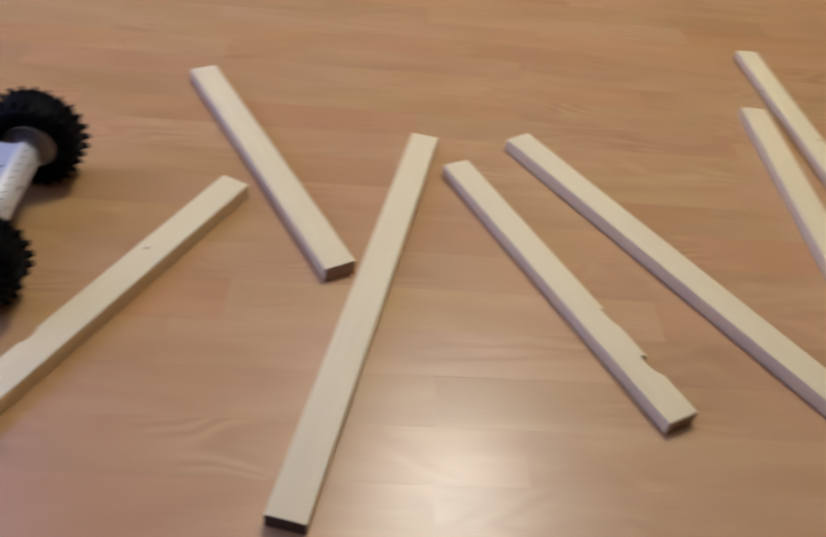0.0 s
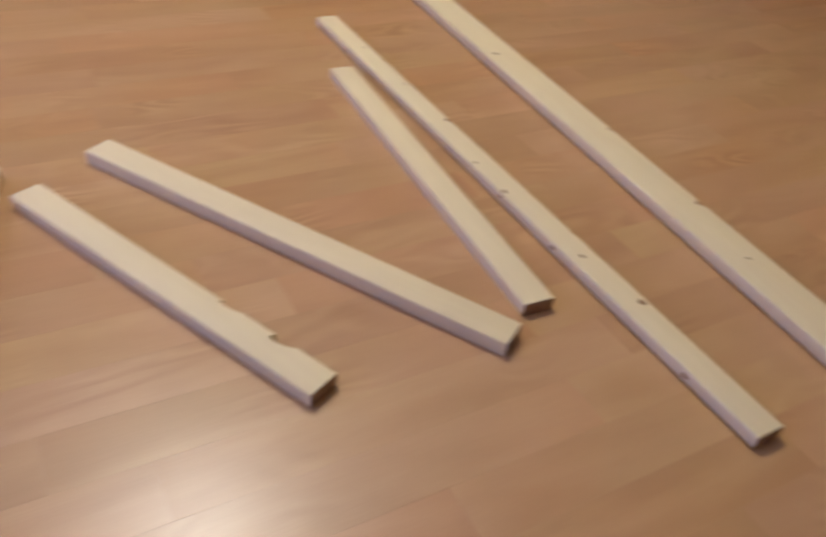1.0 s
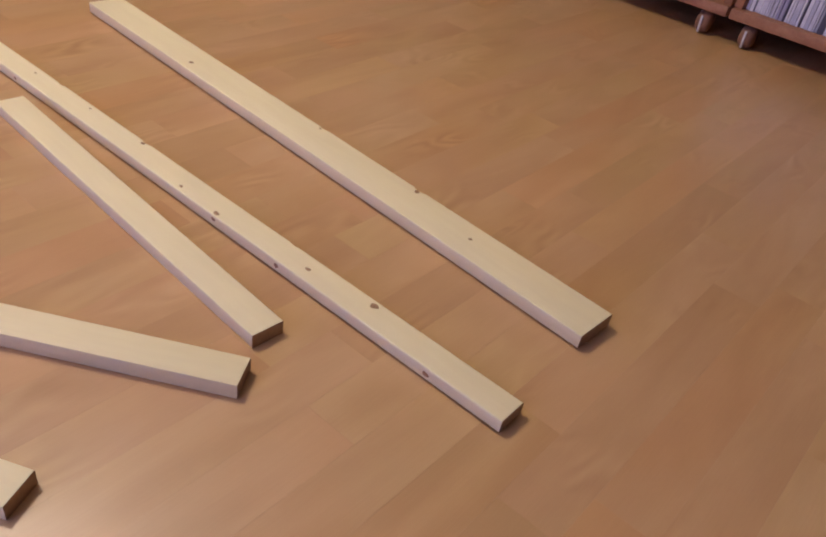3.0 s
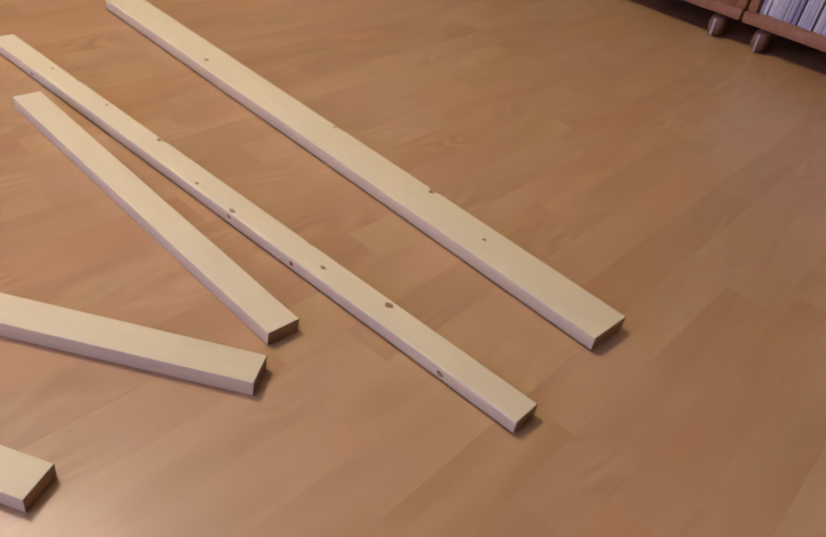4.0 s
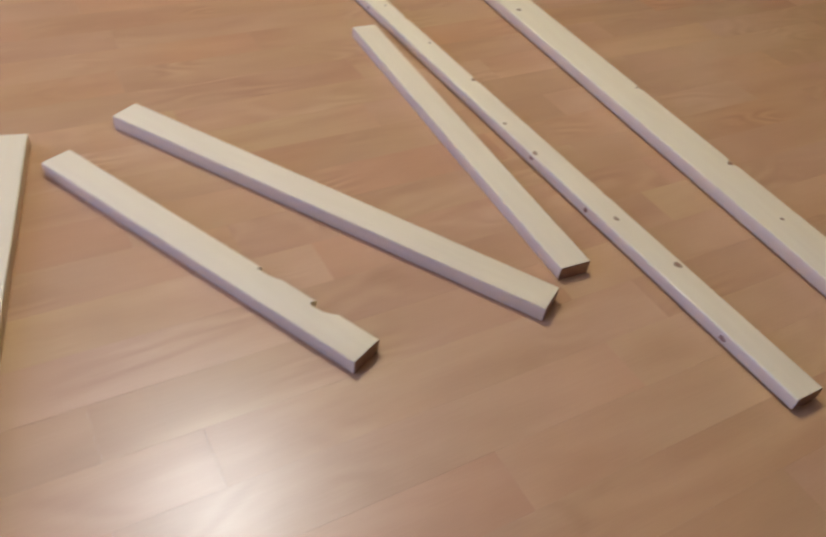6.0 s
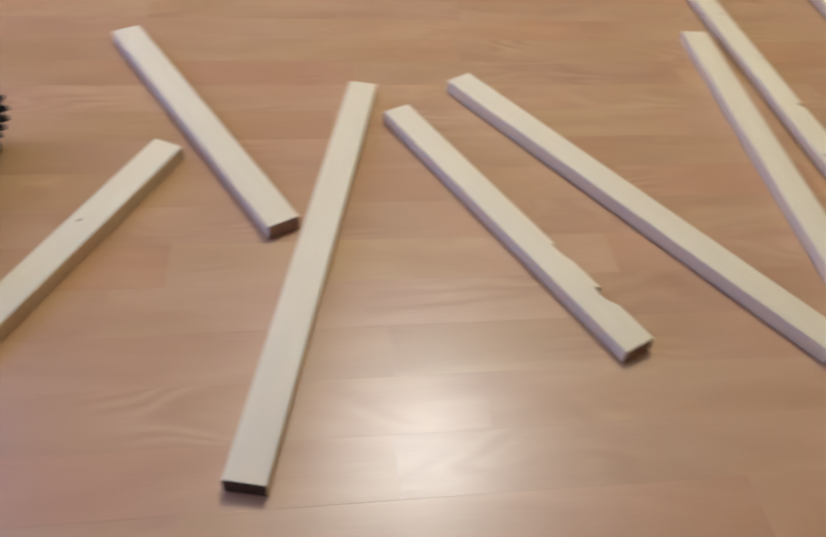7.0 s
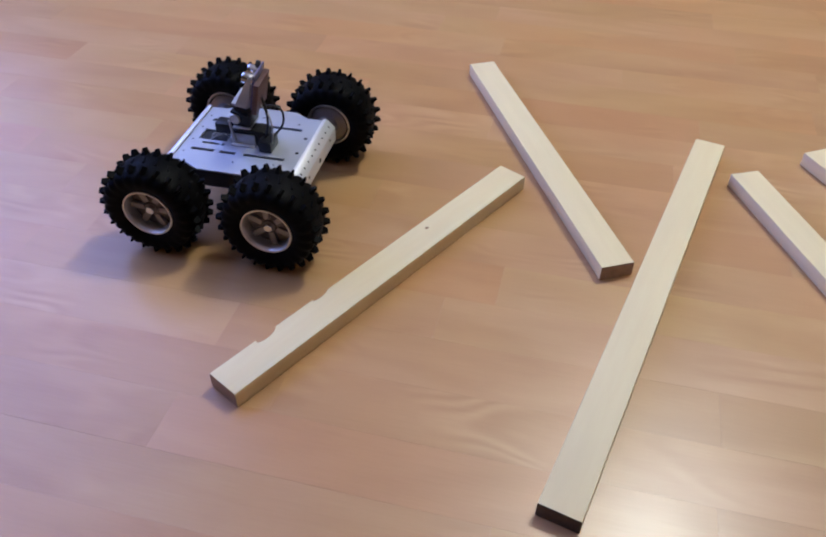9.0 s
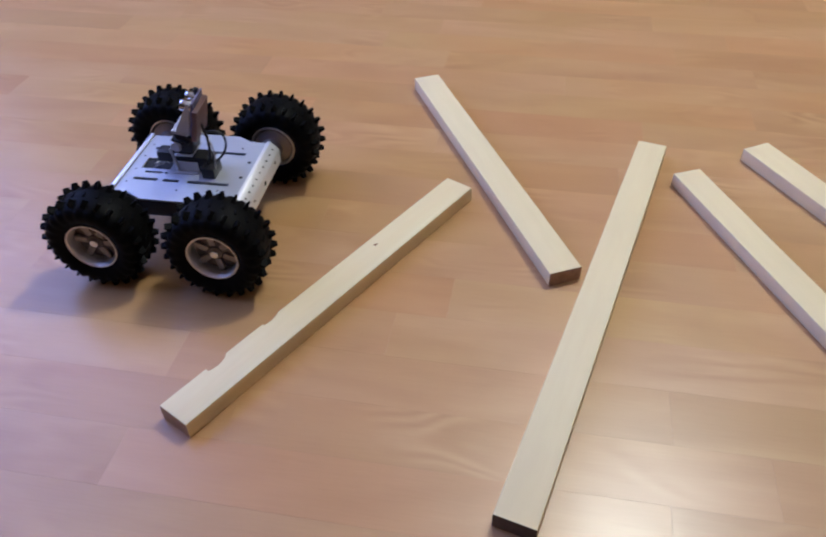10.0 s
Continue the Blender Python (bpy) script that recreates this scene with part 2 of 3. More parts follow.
def prism(bm, outline, z0, z1, bevel=0.0):
    """Extrudes an outline in the xy plane from z0 to z1."""
    low = [bm.verts.new((x, y, z0)) for x, y in outline]
    high = [bm.verts.new((x, y, z1)) for x, y in outline]
    n = len(outline)
    bm.faces.new(low[::-1])
    bm.faces.new(high)
    for i in range(n):
        j = (i + 1) % n
        bm.faces.new((low[i], low[j], high[j], high[i]))
    if bevel:
        bm.normal_update()
        edges = [e for e in bm.edges if e.calc_length() > 3 * bevel and len(e.link_faces) == 2 and e.calc_face_angle(0) > 0.6]
        bmesh.ops.bevel(bm, geom=edges, offset=bevel, segments=2, profile=0.5, affect="EDGES")


def plate(bm, xs, ys, holes, z0, z1):
    """A sheet over the grid of cuts xs by ys, open where holes hold (i, j)."""
    made = {}

    def v(i, j, z):
        if (i, j, z) not in made:
            made[i, j, z] = bm.verts.new((xs[i], ys[j], z))
        return made[i, j, z]

    solid = {(i, j) for i in range(len(xs) - 1) for j in range(len(ys) - 1)} - set(holes)
    for i, j in solid:
        a, b, c, d = (i, j), (i + 1, j), (i + 1, j + 1), (i, j + 1)
        bm.faces.new([v(*q, z1) for q in (a, b, c, d)])
        bm.faces.new([v(*q, z0) for q in (d, c, b, a)])
        for (p, q), nb in (((a, b), (i, j - 1)), ((b, c), (i + 1, j)), ((c, d), (i, j + 1)), ((d, a), (i - 1, j))):
            if nb not in solid:
                bm.faces.new((v(*p, z0), v(*q, z0), v(*q, z1), v(*p, z1)))


def part(name, bm, mat, parent=None, label="", smooth=True, second=None):
    """Links a bmesh as one mesh object, under a thing or a part."""
    bmesh.ops.recalc_face_normals(bm, faces=bm.faces[:])
    me = bpy.data.meshes.new(name)
    bm.to_mesh(me)
    bm.free()
    me.materials.append(mat)
    if second:
        me.materials.append(second)
    if smooth:
        me.shade_smooth()
        me.set_sharp_from_angle(angle=radians(40))
    ob = new(name, me)
    if parent is not None:
        ob.parent = parent
    return tagged(ob, label) if label else ob


def tube(name, points, radius, mat, parent):
    cu = bpy.data.curves.new(name, "CURVE")
    cu.dimensions, cu.bevel_depth, cu.bevel_resolution, cu.resolution_u = "3D", radius, 2, 6
    sp = cu.splines.new("NURBS")
    sp.points.add(len(points) - 1)
    for p, co in zip(sp.points, points):
        p.co = (*co, 1)
    sp.use_endpoint_u, sp.order_u = True, 3
    tmp = bpy.data.objects.new(name, cu)
    me = bpy.data.meshes.new_from_object(tmp)
    bpy.data.objects.remove(tmp)
    me.name = name
    me.materials.clear()
    me.materials.append(mat)
    me.shade_smooth()
    ob = new(name, me)
    ob.parent = parent
    return ob


# ---- room ----
def wall(name, u0, u1, v0, v1, hole=None):
    """A wall block in the room's own axes; hole (along0, along1, z0, z1) goes through it."""
    bm = bmesh.new()
    along_u = (u1 - u0) > (v1 - v0)
    a0, a1 = (u0, u1) if along_u else (v0, v1)
    cuts = [(a0, a1, 0, HIGH)]
    if hole:
        h0, h1, z0, z1 = hole
        cuts = [(a0, h0, 0, HIGH), (h1, a1, 0, HIGH), (h0, h1, 0, z0), (h0, h1, z1, HIGH)]
    for b0, b1, z0, z1 in cuts:
        c, s = (b0 + b1) / 2, b1 - b0
        at = (c, (v0 + v1) / 2, (z0 + z1) / 2) if along_u else ((u0 + u1) / 2, c, (z0 + z1) / 2)
        size = (s, v1 - v0, z1 - z0) if along_u else (u1 - u0, s, z1 - z0)
        box(bm, at, size)
    ob = part(name, bm, UNSEEN_DARK, smooth=False)
    ob.matrix_world = ROOM
    return tagged(ob, "unseen room wall, coloured dark to cut bounced light", "wall", kind="structure")


# Unseen walls; the east one sits close behind the shelves to block light below.
wall("wall_east", U1, U1 + 0.15, V0 - 0.15, V1 + 0.15)
wall("wall_west", U0 - 0.15, U0, V0 - 0.15, V1 + 0.15, hole=(WIN_V - WIN_W / 2, WIN_V + WIN_W / 2, WIN_Z - WIN_H / 2, WIN_Z + WIN_H / 2))
wall("wall_south", U0, U1, V0 - 0.15, V0)
wall("wall_north", U0, U1, V1, V1 + 0.15)
bm = bmesh.new()
box(bm, ((U0 + U1) / 2, (V0 + V1) / 2, HIGH + 0.05), (U1 - U0 + 0.3, V1 - V0 + 0.3, 0.1))
ceiling = part("ceiling", bm, CEILPAINT, smooth=False)
ceiling.matrix_world = ROOM
tagged(ceiling, "plain white painted ceiling", "ceiling", kind="structure")

# window frame with two panes in the west wall
window = tagged(new("window_1"), "white framed window in the dusk wall", "window", kind="structure")
window.matrix_world = ROOM @ pose(U0 - 0.075, WIN_V, WIN_Z)
side, head = WIN_W / 2 - 0.0225, WIN_H / 2 - 0.0225
for at, size in (((0, -side, 0), (0.06, 0.044, WIN_H - 0.001)), ((0, side, 0), (0.06, 0.044, WIN_H - 0.001)), ((0, 0, 0), (0.06, 0.044, WIN_H - 0.09)),
                 ((0, 0, -head), (0.06, WIN_W - 0.09, 0.044)), ((0, 0, head), (0.06, WIN_W - 0.09, 0.044))):
    bm = bmesh.new()
    box(bm, at, size, None, 0.003)
    part("window_frame", bm, WHITEPL, window)
for y in (-side / 2, side / 2):
    bm = bmesh.new()
    box(bm, (0, y, 0), (0.006, side - 0.046, WIN_H - 0.09))
    pane = part("pane", bm, GLASS, window, smooth=False)
    pane.visible_shadow = False

# ceiling lamp: a rose, a rod and an opal globe
lamp = tagged(new("ceiling_lamp"), "round opal glass ceiling lamp, switched on", "lamp")
lamp.matrix_world = Matrix.Translation((LAMP_AT.x, LAMP_AT.y, HIGH))
bm = bmesh.new()
lathe(bm, [(0.0001, 0), (0.06, 0), (0.06, -0.02), (0.015, -0.03), (0.0001, -0.03)], 32, pose(0, 0, 0, 90))
part("ceiling_rose", bm, WHITEPL, lamp)
bm = bmesh.new()
rod(bm, (0, 0, -0.02), (0, 0, -0.12), 0.008)
part("stem", bm, CHROME, lamp)
bm = bmesh.new()
bmesh.ops.create_uvsphere(bm, u_segments=32, v_segments=18, radius=0.15, matrix=Matrix.Translation((0, 0, -0.25)))
globe = part("globe", bm, OPAL, lamp, "glowing opal glass globe")
globe.visible_shadow = False


# ---- boards ----
def board_outline(length, width, notches):
    """Plan of a batten; notches are (distance from its near end, side, half length, depth, skew towards the far end)."""
    def edge(side):
        pts = [(-length / 2, side * width / 2)]
        for at, s, half, deep, skew in sorted(notches):
            if s == side:
                x = -length / 2 + at
                for k in range(11):
                    a = math.pi * k / 10
                    d = math.sin(a) ** 0.8
                    pts.append((x - half * math.cos(a) + skew * half * d, side * (width / 2 - deep * d)))
        pts.append((length / 2, side * width / 2))
        return pts
    return edge(-1) + edge(1)[::-1]


def batten(x, y, turn, length, width, thick, label, notches=(), knots=(), ease=0.0009, end=None, gap=0.0005, under=0.0010):
    """ease: radius of the upper arrises; gap, under: height and depth of an undercut shaped to give a shade line at the
    foot.
    """
    plan = board_outline(length, width, notches)
    levels = [(0.0, under), (gap * 0.85, under), (gap, 0.0005), (gap + 0.0006, 0.0)]
    levels += [(thick - ease + ease * math.sin(a), ease * (1 - math.cos(a))) for a in [math.pi / 2 * k / 5 for k in range(6)]]
    bm = bmesh.new()
    rings = []
    for z, inset in levels:
        ring = []
        for px, py in plan:
            tip = 0.4 * inset if inset < 0.3 * width and abs(px) > length / 2 - 0.0001 else 0.0
            ring.append(bm.verts.new((px - math.copysign(min(tip, 0.0014), px), py - math.copysign(inset, py), z)))
        rings.append(ring)
    n = len(plan)
    for a, b in zip(rings, rings[1:]):
        for k in range(n):
            bm.faces.new((a[k], a[(k + 1) % n], b[(k + 1) % n], b[k]))
    bm.faces.new(rings[0][::-1])
    bm.faces.new(rings[-1])
    ob = part("wooden_batten", bm, PINE, second=end or PINE_END)
    for p in ob.data.polygons:
        if abs(p.normal.x) > 0.8 and abs(p.center.x) > length / 2 - 0.003:
            p.material_index = 1
    ob.matrix_world = pose(x, y, 0, 0, 0, turn)
    for along, across, face, r in knots:
        bm = bmesh.new()
        ring = [(0.8 * r * (1.4 + 0.3 * math.sin(3 * a + along * 50)) * math.cos(a), 0.8 * r * (1 + 0.2 * math.sin(2 * a + along * 90)) * math.sin(a)) for a in [2 * math.pi * k / 14 for k in range(14)]]
        prism(bm, ring, -0.002, 0.0003)
        k = part("knot", bm, KNOT, ob)
        k.matrix_local = pose(-length / 2 + along, across, thick) if face == "top" else pose(-length / 2 + along, width / 2, across, -90)
    return tagged(ob, label, "batten", "battens on the floor")


# Deep undercuts on the first two shape the dark shade line along their foot.
batten(0.1738, 1.0665, 121.57, 1.1408, 0.0655, 0.0215, "long wide planed spruce batten with a few knots", ease=0.0012, gap=0.0032, under=0.0200,
       notches=((0.322, -1, 0.010, 0.0025, 0.0), (0.53, -1, 0.007, 0.0015, 0.0)),
       knots=((0.2014, -0.003, "top", 0.0026), (0.8253, 0.013, "top", 0.0042), (0.3214, -0.0255, "top", 0.0040), (0.533, -0.027, "top", 0.0022)))
batten(0.0163, 0.8999, 125.54, 1.0677, 0.0385, 0.0190, "long narrow spruce batten with many dark knots", ease=0.0020, gap=0.0032, under=0.0130,
       notches=((0.646, -1, 0.010, 0.0022, 0.0), (0.867, -1, 0.008, 0.002, 0.0), (0.3407, -1, 0.006, 0.0014, 0.0)),
       knots=((0.2945, 0.002, "top", 0.0036), (0.1995, -0.010, "top", 0.0048), (0.5253, 0.011, "top", 0.0028), (0.9196, -0.006, "top", 0.0020), (0.7733, -0.010, "top", 0.0020),
              (0.646, -0.013, "top", 0.0034), (0.449, 0.0140, "top", 0.0042), (0.3305, 0.011, "side", 0.0034), (0.0974, 0.010, "side", 0.0040), (0.4483, 0.013, "side", 0.0034), (0.935, 0.010, "side", 0.003)))
batten(-0.0634, 0.8677, 122.03, 0.6142, 0.0404, 0.018, "medium length clean spruce batten with square ends")
batten(-0.2081, 0.6618, 157.38, 0.6045, 0.0405, 0.019, "medium length pale spruce batten lying askew")
batten(-0.3177, 0.5464, 151.08, 0.4690, 0.0385, 0.018, "short spruce batten with two notches in one edge",
       notches=((0.066, -1, 0.0145, 0.0078, 0.6), (0.1415, -1, 0.0145, 0.0042, 0.6)))
batten(-0.4750, 0.3980, 111.97, 0.6220, 0.0385, 0.019, "medium length pale spruce batten with a dark sawn end", end=DARK_END)
batten(-0.7364, 0.5006, 153.25, 0.4919, 0.0394, 0.019, "short pinkish spruce batten touching another batten")
batten(-0.6863, 0.1996, 97.74, 0.4663, 0.0384, 0.0205, "short spruce batten with two rounded edge notches",
       notches=((0.070, 1, 0.0130, 0.0060, -0.3), (0.145, 1, 0.0110, 0.0035, -0.3)), knots=((0.305, 0.007, "top", 0.0022),))


# ---- rover ----
WHEEL_R, TYRE_W, BASE, TRACK = 0.0595, 0.0535, 0.1396, 0.222
DECK_Z = 0.083


def lug_mesh(size):
    bm = bmesh.new()
    for v in bmesh.ops.create_cube(bm, size=1.0, matrix=Matrix.Diagonal((*size, 1)))["verts"]:
        if v.co.z > 0:
            v.co.x, v.co.y = v.co.x * 0.30, v.co.y * 0.50
    one = part("lug", bm, RUBBER, smooth=False)
    data = one.data
    bpy.data.objects.remove(one)
    return data


def tyre(parent, place):
    bm = bmesh.new()
    r, w = WHEEL_R - 0.0050, TYRE_W / 2
    prof = [(0.0272, -w * 0.72), (0.0305, -w * 0.9), (0.0380, -w), (0.0435, -w), (0.0475, -w * 0.94), (0.0508, -w * 0.84), (r - 0.0012, -w * 0.58),
            (r, -w * 0.3), (r + 0.0003, 0), (r, w * 0.3), (r - 0.0012, w * 0.58), (0.0508, w * 0.84), (0.0475, w * 0.94), (0.0435, w), (0.0380, w), (0.0305, w * 0.9), (0.0272, w * 0.72)]
    n = 24
    lathe(bm, prof, 4 * n)
    # shoulder blocks moulded in the side walls
    for v in bm.verts:
        if 0.0425 < math.hypot(v.co.x, v.co.z) < 0.0512 and abs(v.co.y) > 0.8 * w:
            k = round(math.atan2(v.co.x, v.co.z) / (2 * math.pi) * 4 * n) % 4
            if k in (1, 2):
                v.co *= 1.035
    body = part("tyre", bm, RUBBER, parent, "black knobbly rubber tyre")
    body.matrix_local = place
    for k in range(n):
        for row, (y, rx, high) in enumerate(((-0.0168, 25, -0.0024), (0.0, 0, -0.0046), (0.0168, -25, -0.0024))):
            a = 360 * (k + (0.5 if row == 1 else 0.0)) / n
            lug = new("lug", LUGS[row == 1])
            lug.parent = body
            lug.matrix_local = Euler((0, radians(a), 0)).to_matrix().to_4x4() @ pose(0, y, r + high + 0.0020, rx) @ pose(0, 0, 0, 0, 0, 18 if row == 1 else 0)
    return body


LUGS = [lug_mesh((0.0064, 0.0130, 0.0115)), lug_mesh((0.0060, 0.0150, 0.0080))]


def wheel(parent, x, y, out):
    """out: +1 or -1, the side on which the rim's face shows."""
    hub = new("wheel")
    hub.parent = parent
    place = pose(x, y, WHEEL_R, 0, 17 * (x > 0) + 8 * out, 0 if out > 0 else 180)
    hub.matrix_local = place
    tyre(parent, place)
    bm = bmesh.new()
    lathe(bm, [(0.0258, 0.0215), (0.0274, 0.0240), (0.0292, 0.0240), (0.0292, 0.0190), (0.0280, 0.0170), (0.0275, -0.0190), (0.0288, -0.0215), (0.0264, -0.0222),
               (0.0252, -0.0170), (0.0252, 0.0190)], 48, closed=True)
    part("rim_ring", bm, RIMPAINT, hub, "satin silver rim ring")
    bm = bmesh.new()
    lathe(bm, [(0.0001, 0.0145), (0.0075, 0.0145), (0.0085, 0.0125), (0.011, 0.0115), (0.0170, 0.0100), (0.0256, 0.0085), (0.0256, 0.0020), (0.0001, 0.0040)], 40)
    part("rim_dish", bm, RIMDARK, hub)
    for k in range(6):
        a = 2 * math.pi * k / 6
        bm = bmesh.new()
        m = Euler((0, a, 0)).to_matrix().to_4x4()
        box(bm, m @ Vector((0, 0.0115, 0.0170)), (0.0078, 0.005, 0.0165), m.to_3x3(), 0.0016)
        part("spoke", bm, RIMSPOKE, hub)
    bm = bmesh.new()
    rod(bm, (0, 0.004, 0), (0, 0.0185, 0), 0.0050, 6)
    part("axle_nut", bm, CHROME, hub, "chrome hexagonal axle nut")
    bm = bmesh.new()
    lathe(bm, [(0.0001, -0.012), (0.022, -0.014), (0.024, -0.018), (0.024, -0.021), (0.014, -0.024), (0.012, -0.040), (0.0001, -0.040)], 32)
    part("hub_adapter", bm, RIMSPOKE, hub, "shiny steel hub adapter")
    return hub


def rover():
    top = tagged(new("robot_rover"), "four-wheeled aluminium robot rover with black knobbly tyres on the floor", "robot")
    # lower tray between the wheels, coloured dark for the shade under the deck
    bm = bmesh.new()
    box(bm, (0, 0, 0.062), (0.166, 0.112, 0.030), None, 0.003)
    part("chassis_tray", bm, DARKSTEEL, top, "folded metal chassis tray, coloured dark for the shade under the deck")
    # deck with slots and a window
    xs = [-0.0735, -0.062, -0.056, -0.030, -0.006, 0.004, 0.024, 0.028, 0.031, 0.052, 0.060, 0.0735]
    ys = [-0.061, -0.0350, -0.0300, -0.0200, -0.0160, -0.011, 0.011, 0.0160, 0.0200, 0.0300, 0.0350, 0.061]
    holes = set()
    for j in (1, 9):
        holes |= {(i, j) for i in (2, 3)}
        holes |= {(i, j) for i in (5, 8)} | {(9, j)}
    holes |= {(i, 5) for i in (6, 7, 8, 9)}
    holes |= {(6, 3), (8, 3), (6, 7), (8, 7)}
    bm = bmesh.new()
    plate(bm, xs, ys, holes, DECK_Z - 0.002, DECK_Z)
    for side in (-1, 1):
        prism_bm = [(-0.055, side * 0.0605), (0.055, side * 0.0605), (0.036, side * 0.071), (-0.036, side * 0.071)]
        prism(bm, prism_bm if side < 0 else prism_bm[::-1], DECK_Z - 0.002, DECK_Z)
    deck = part("deck", bm, ALU, top, "slotted aluminium top deck", smooth=False)
    # dark sheet close below the deck stands for the shade in its slots
    bm = bmesh.new()
    box(bm, (0.0, 0, DECK_Z - 0.0028), (0.15, 0.11, 0.001))
    part("deck_underside", bm, DARKFILL, top)
    # dark discs on the deck, coloured as the shade inside screw holes
    for hx, hy, r in ((-0.066, 0.016, 0.0024), (-0.066, -0.016, 0.0024), (-0.048, 0.045, 0.0012), (-0.048, -0.045, 0.0012), (0.066, 0.014, 0.0012), (0.066, -0.014, 0.0012),
                      (0.066, 0.040, 0.0012), (0.066, -0.040, 0.0012), (0.0, 0.050, 0.0012), (0.0, -0.050, 0.0012)):
        bm = bmesh.new()
        rod(bm, (hx, hy, DECK_Z - 0.002), (hx, hy, DECK_Z + 0.0003), r)
        part("screw_hole", bm, DARKFILL, deck)
    # end bars: folded angles; dark discs stand for the shade in their row of holes
    fold = [(0.074, 0.0022), (0.0785, 0.0022), (0.0885, -0.0080), (0.0885, -0.0260), (0.0865, -0.0260), (0.0865, -0.0088), (0.0776, 0.0002), (0.074, 0.0002)]
    for s in (-1, 1):
        bm = bmesh.new()
        ends = [[bm.verts.new((s * x, y, DECK_Z + z)) for x, z in fold] for y in (-0.062, 0.062)]
        for k in range(len(fold)):
            j = (k + 1) % len(fold)
            bm.faces.new((ends[0][k], ends[0][j], ends[1][j], ends[1][k]))
        bm.faces.new(ends[0])
        bm.faces.new(ends[1][::-1])
        bmesh.ops.bevel(bm, geom=bm.edges[:], offset=0.0004, segments=1, affect="EDGES")
        bar = part("end_bar", bm, BRIGHT, top, "bright perforated aluminium angle bar")
        for k in range(9):
            bm = bmesh.new()
            y = -0.052 + 0.013 * k
            rod(bm, (s * 0.0822, y, DECK_Z - 0.0042), (s * 0.0838, y, DECK_Z - 0.0026), 0.0013, 8)
            part("hole", bm, DARKFILL, bar)
        for y, z, r in ((-0.040, -0.014, 0.0020), (0.0, -0.017, 0.0032), (0.040, -0.014, 0.0020)):
            bm = bmesh.new()
            rod(bm, (s * 0.0872, y, DECK_Z + z), (s * 0.0888, y, DECK_Z + z), r)
            part("hole", bm, DARKFILL, bar)
    # wheels and gear motors; the motor cans are coloured dark for shade
    for x in (-BASE / 2, BASE / 2):
        for s in (-1, 1):
            wheel(top, x, s * TRACK / 2, s)
            bm = bmesh.new()
            rod(bm, (x, s * 0.020, WHEEL_R - 0.004), (x, s * 0.074, WHEEL_R), 0.0155, 20)
            part("gear_motor", bm, DARKSTEEL, top, "steel gear motor can, coloured dark for the shade under the deck")
    # pan and tilt head
    bm = bmesh.new()
    box(bm, (-0.004, 0.0, DECK_Z + 0.009), (0.040, 0.020, 0.020), None, 0.0015)
    box(bm, (-0.004, 0.0, DECK_Z + 0.016), (0.054, 0.018, 0.003), None, 0.0006)
    box(bm, (-0.030, 0.012, DECK_Z + 0.007), (0.016, 0.024, 0.014), None, 0.0015)
    box(bm, (0.026, 0.002, DECK_Z + 0.017), (0.020, 0.016, 0.013), None, 0.0015)
    part("pan_servo", bm, BLACKPL, top, "black plastic pan servo")
    bm = bmesh.new()
    box(bm, (0.001, 0.0118, DECK_Z + 0.0072), (0.030, 0.0014, 0.0138), None, 0.0004)
    box(bm, (0.001, 0.0145, DECK_Z + 0.0008), (0.030, 0.0060, 0.0014), None, 0.0004)
    part("servo_bracket", bm, SATIN, top, "pale bent servo bracket")
    bm = bmesh.new()
    rod(bm, (0.004, 0, DECK_Z + 0.018), (0.004, 0, DECK_Z + 0.024), 0.010, 18)
    part("servo_horn", bm, BLACKPL, top)
    z = DECK_Z + 0.023
    bm = bmesh.new()
    box(bm, (0.0, 0.0, z + 0.001), (0.022, 0.030, 0.002), None, 0.0005)
    box(bm, (0.013, 0.013, z - 0.006), (0.002, 0.0034, 0.030), pose(0, 0, 0, 0, 8).to_3x3(), 0.0004)
    part("tilt_bracket", bm, SATIN, top, "bent aluminium tilt bracket")
    bm = bmesh.new()
    lean = pose(0, 0, 0, 0, -14).to_3x3()
    box(bm, (-0.002, -0.001, z + 0.013), (0.022, 0.026, 0.026), lean, 0.0018)
    box(bm, (0.000, -0.001, z + 0.020), (0.020, 0.034, 0.003), lean, 0.0006)
    box(bm, (0.010, -0.010, z - 0.006), (0.014, 0.012, 0.022), lean, 0.0015)
    part("tilt_servo", bm, BLACKPL, top, "black plastic tilt servo")
    for y, r, mat, text in ((-0.0165, 0.0068, DARKSTEEL, "dull metal servo boss"), (0.0150, 0.0066, SATIN, "pale round tilt horn")):
        bm = bmesh.new()
        lathe(bm, [(0.0001, -0.002), (r - 0.001, -0.002), (r, 0.0), (r - 0.001, 0.002), (0.0001, 0.002)], 20, pose(0.006, y, z + 0.013))
        part("tilt_horn", bm, mat, top, text)
    loop = [(0.010 + 0.002 * math.sin(a), -0.017 + 0.008 * math.cos(a), z + 0.014 + 0.010 * math.sin(a)) for a in [radians(d) for d in range(-60, 241, 30)]]
    tube("cable_loop", loop, 0.0008, SATIN, top)
    # sensor head leans back
    head = new("sensor_head")
    head.parent = top
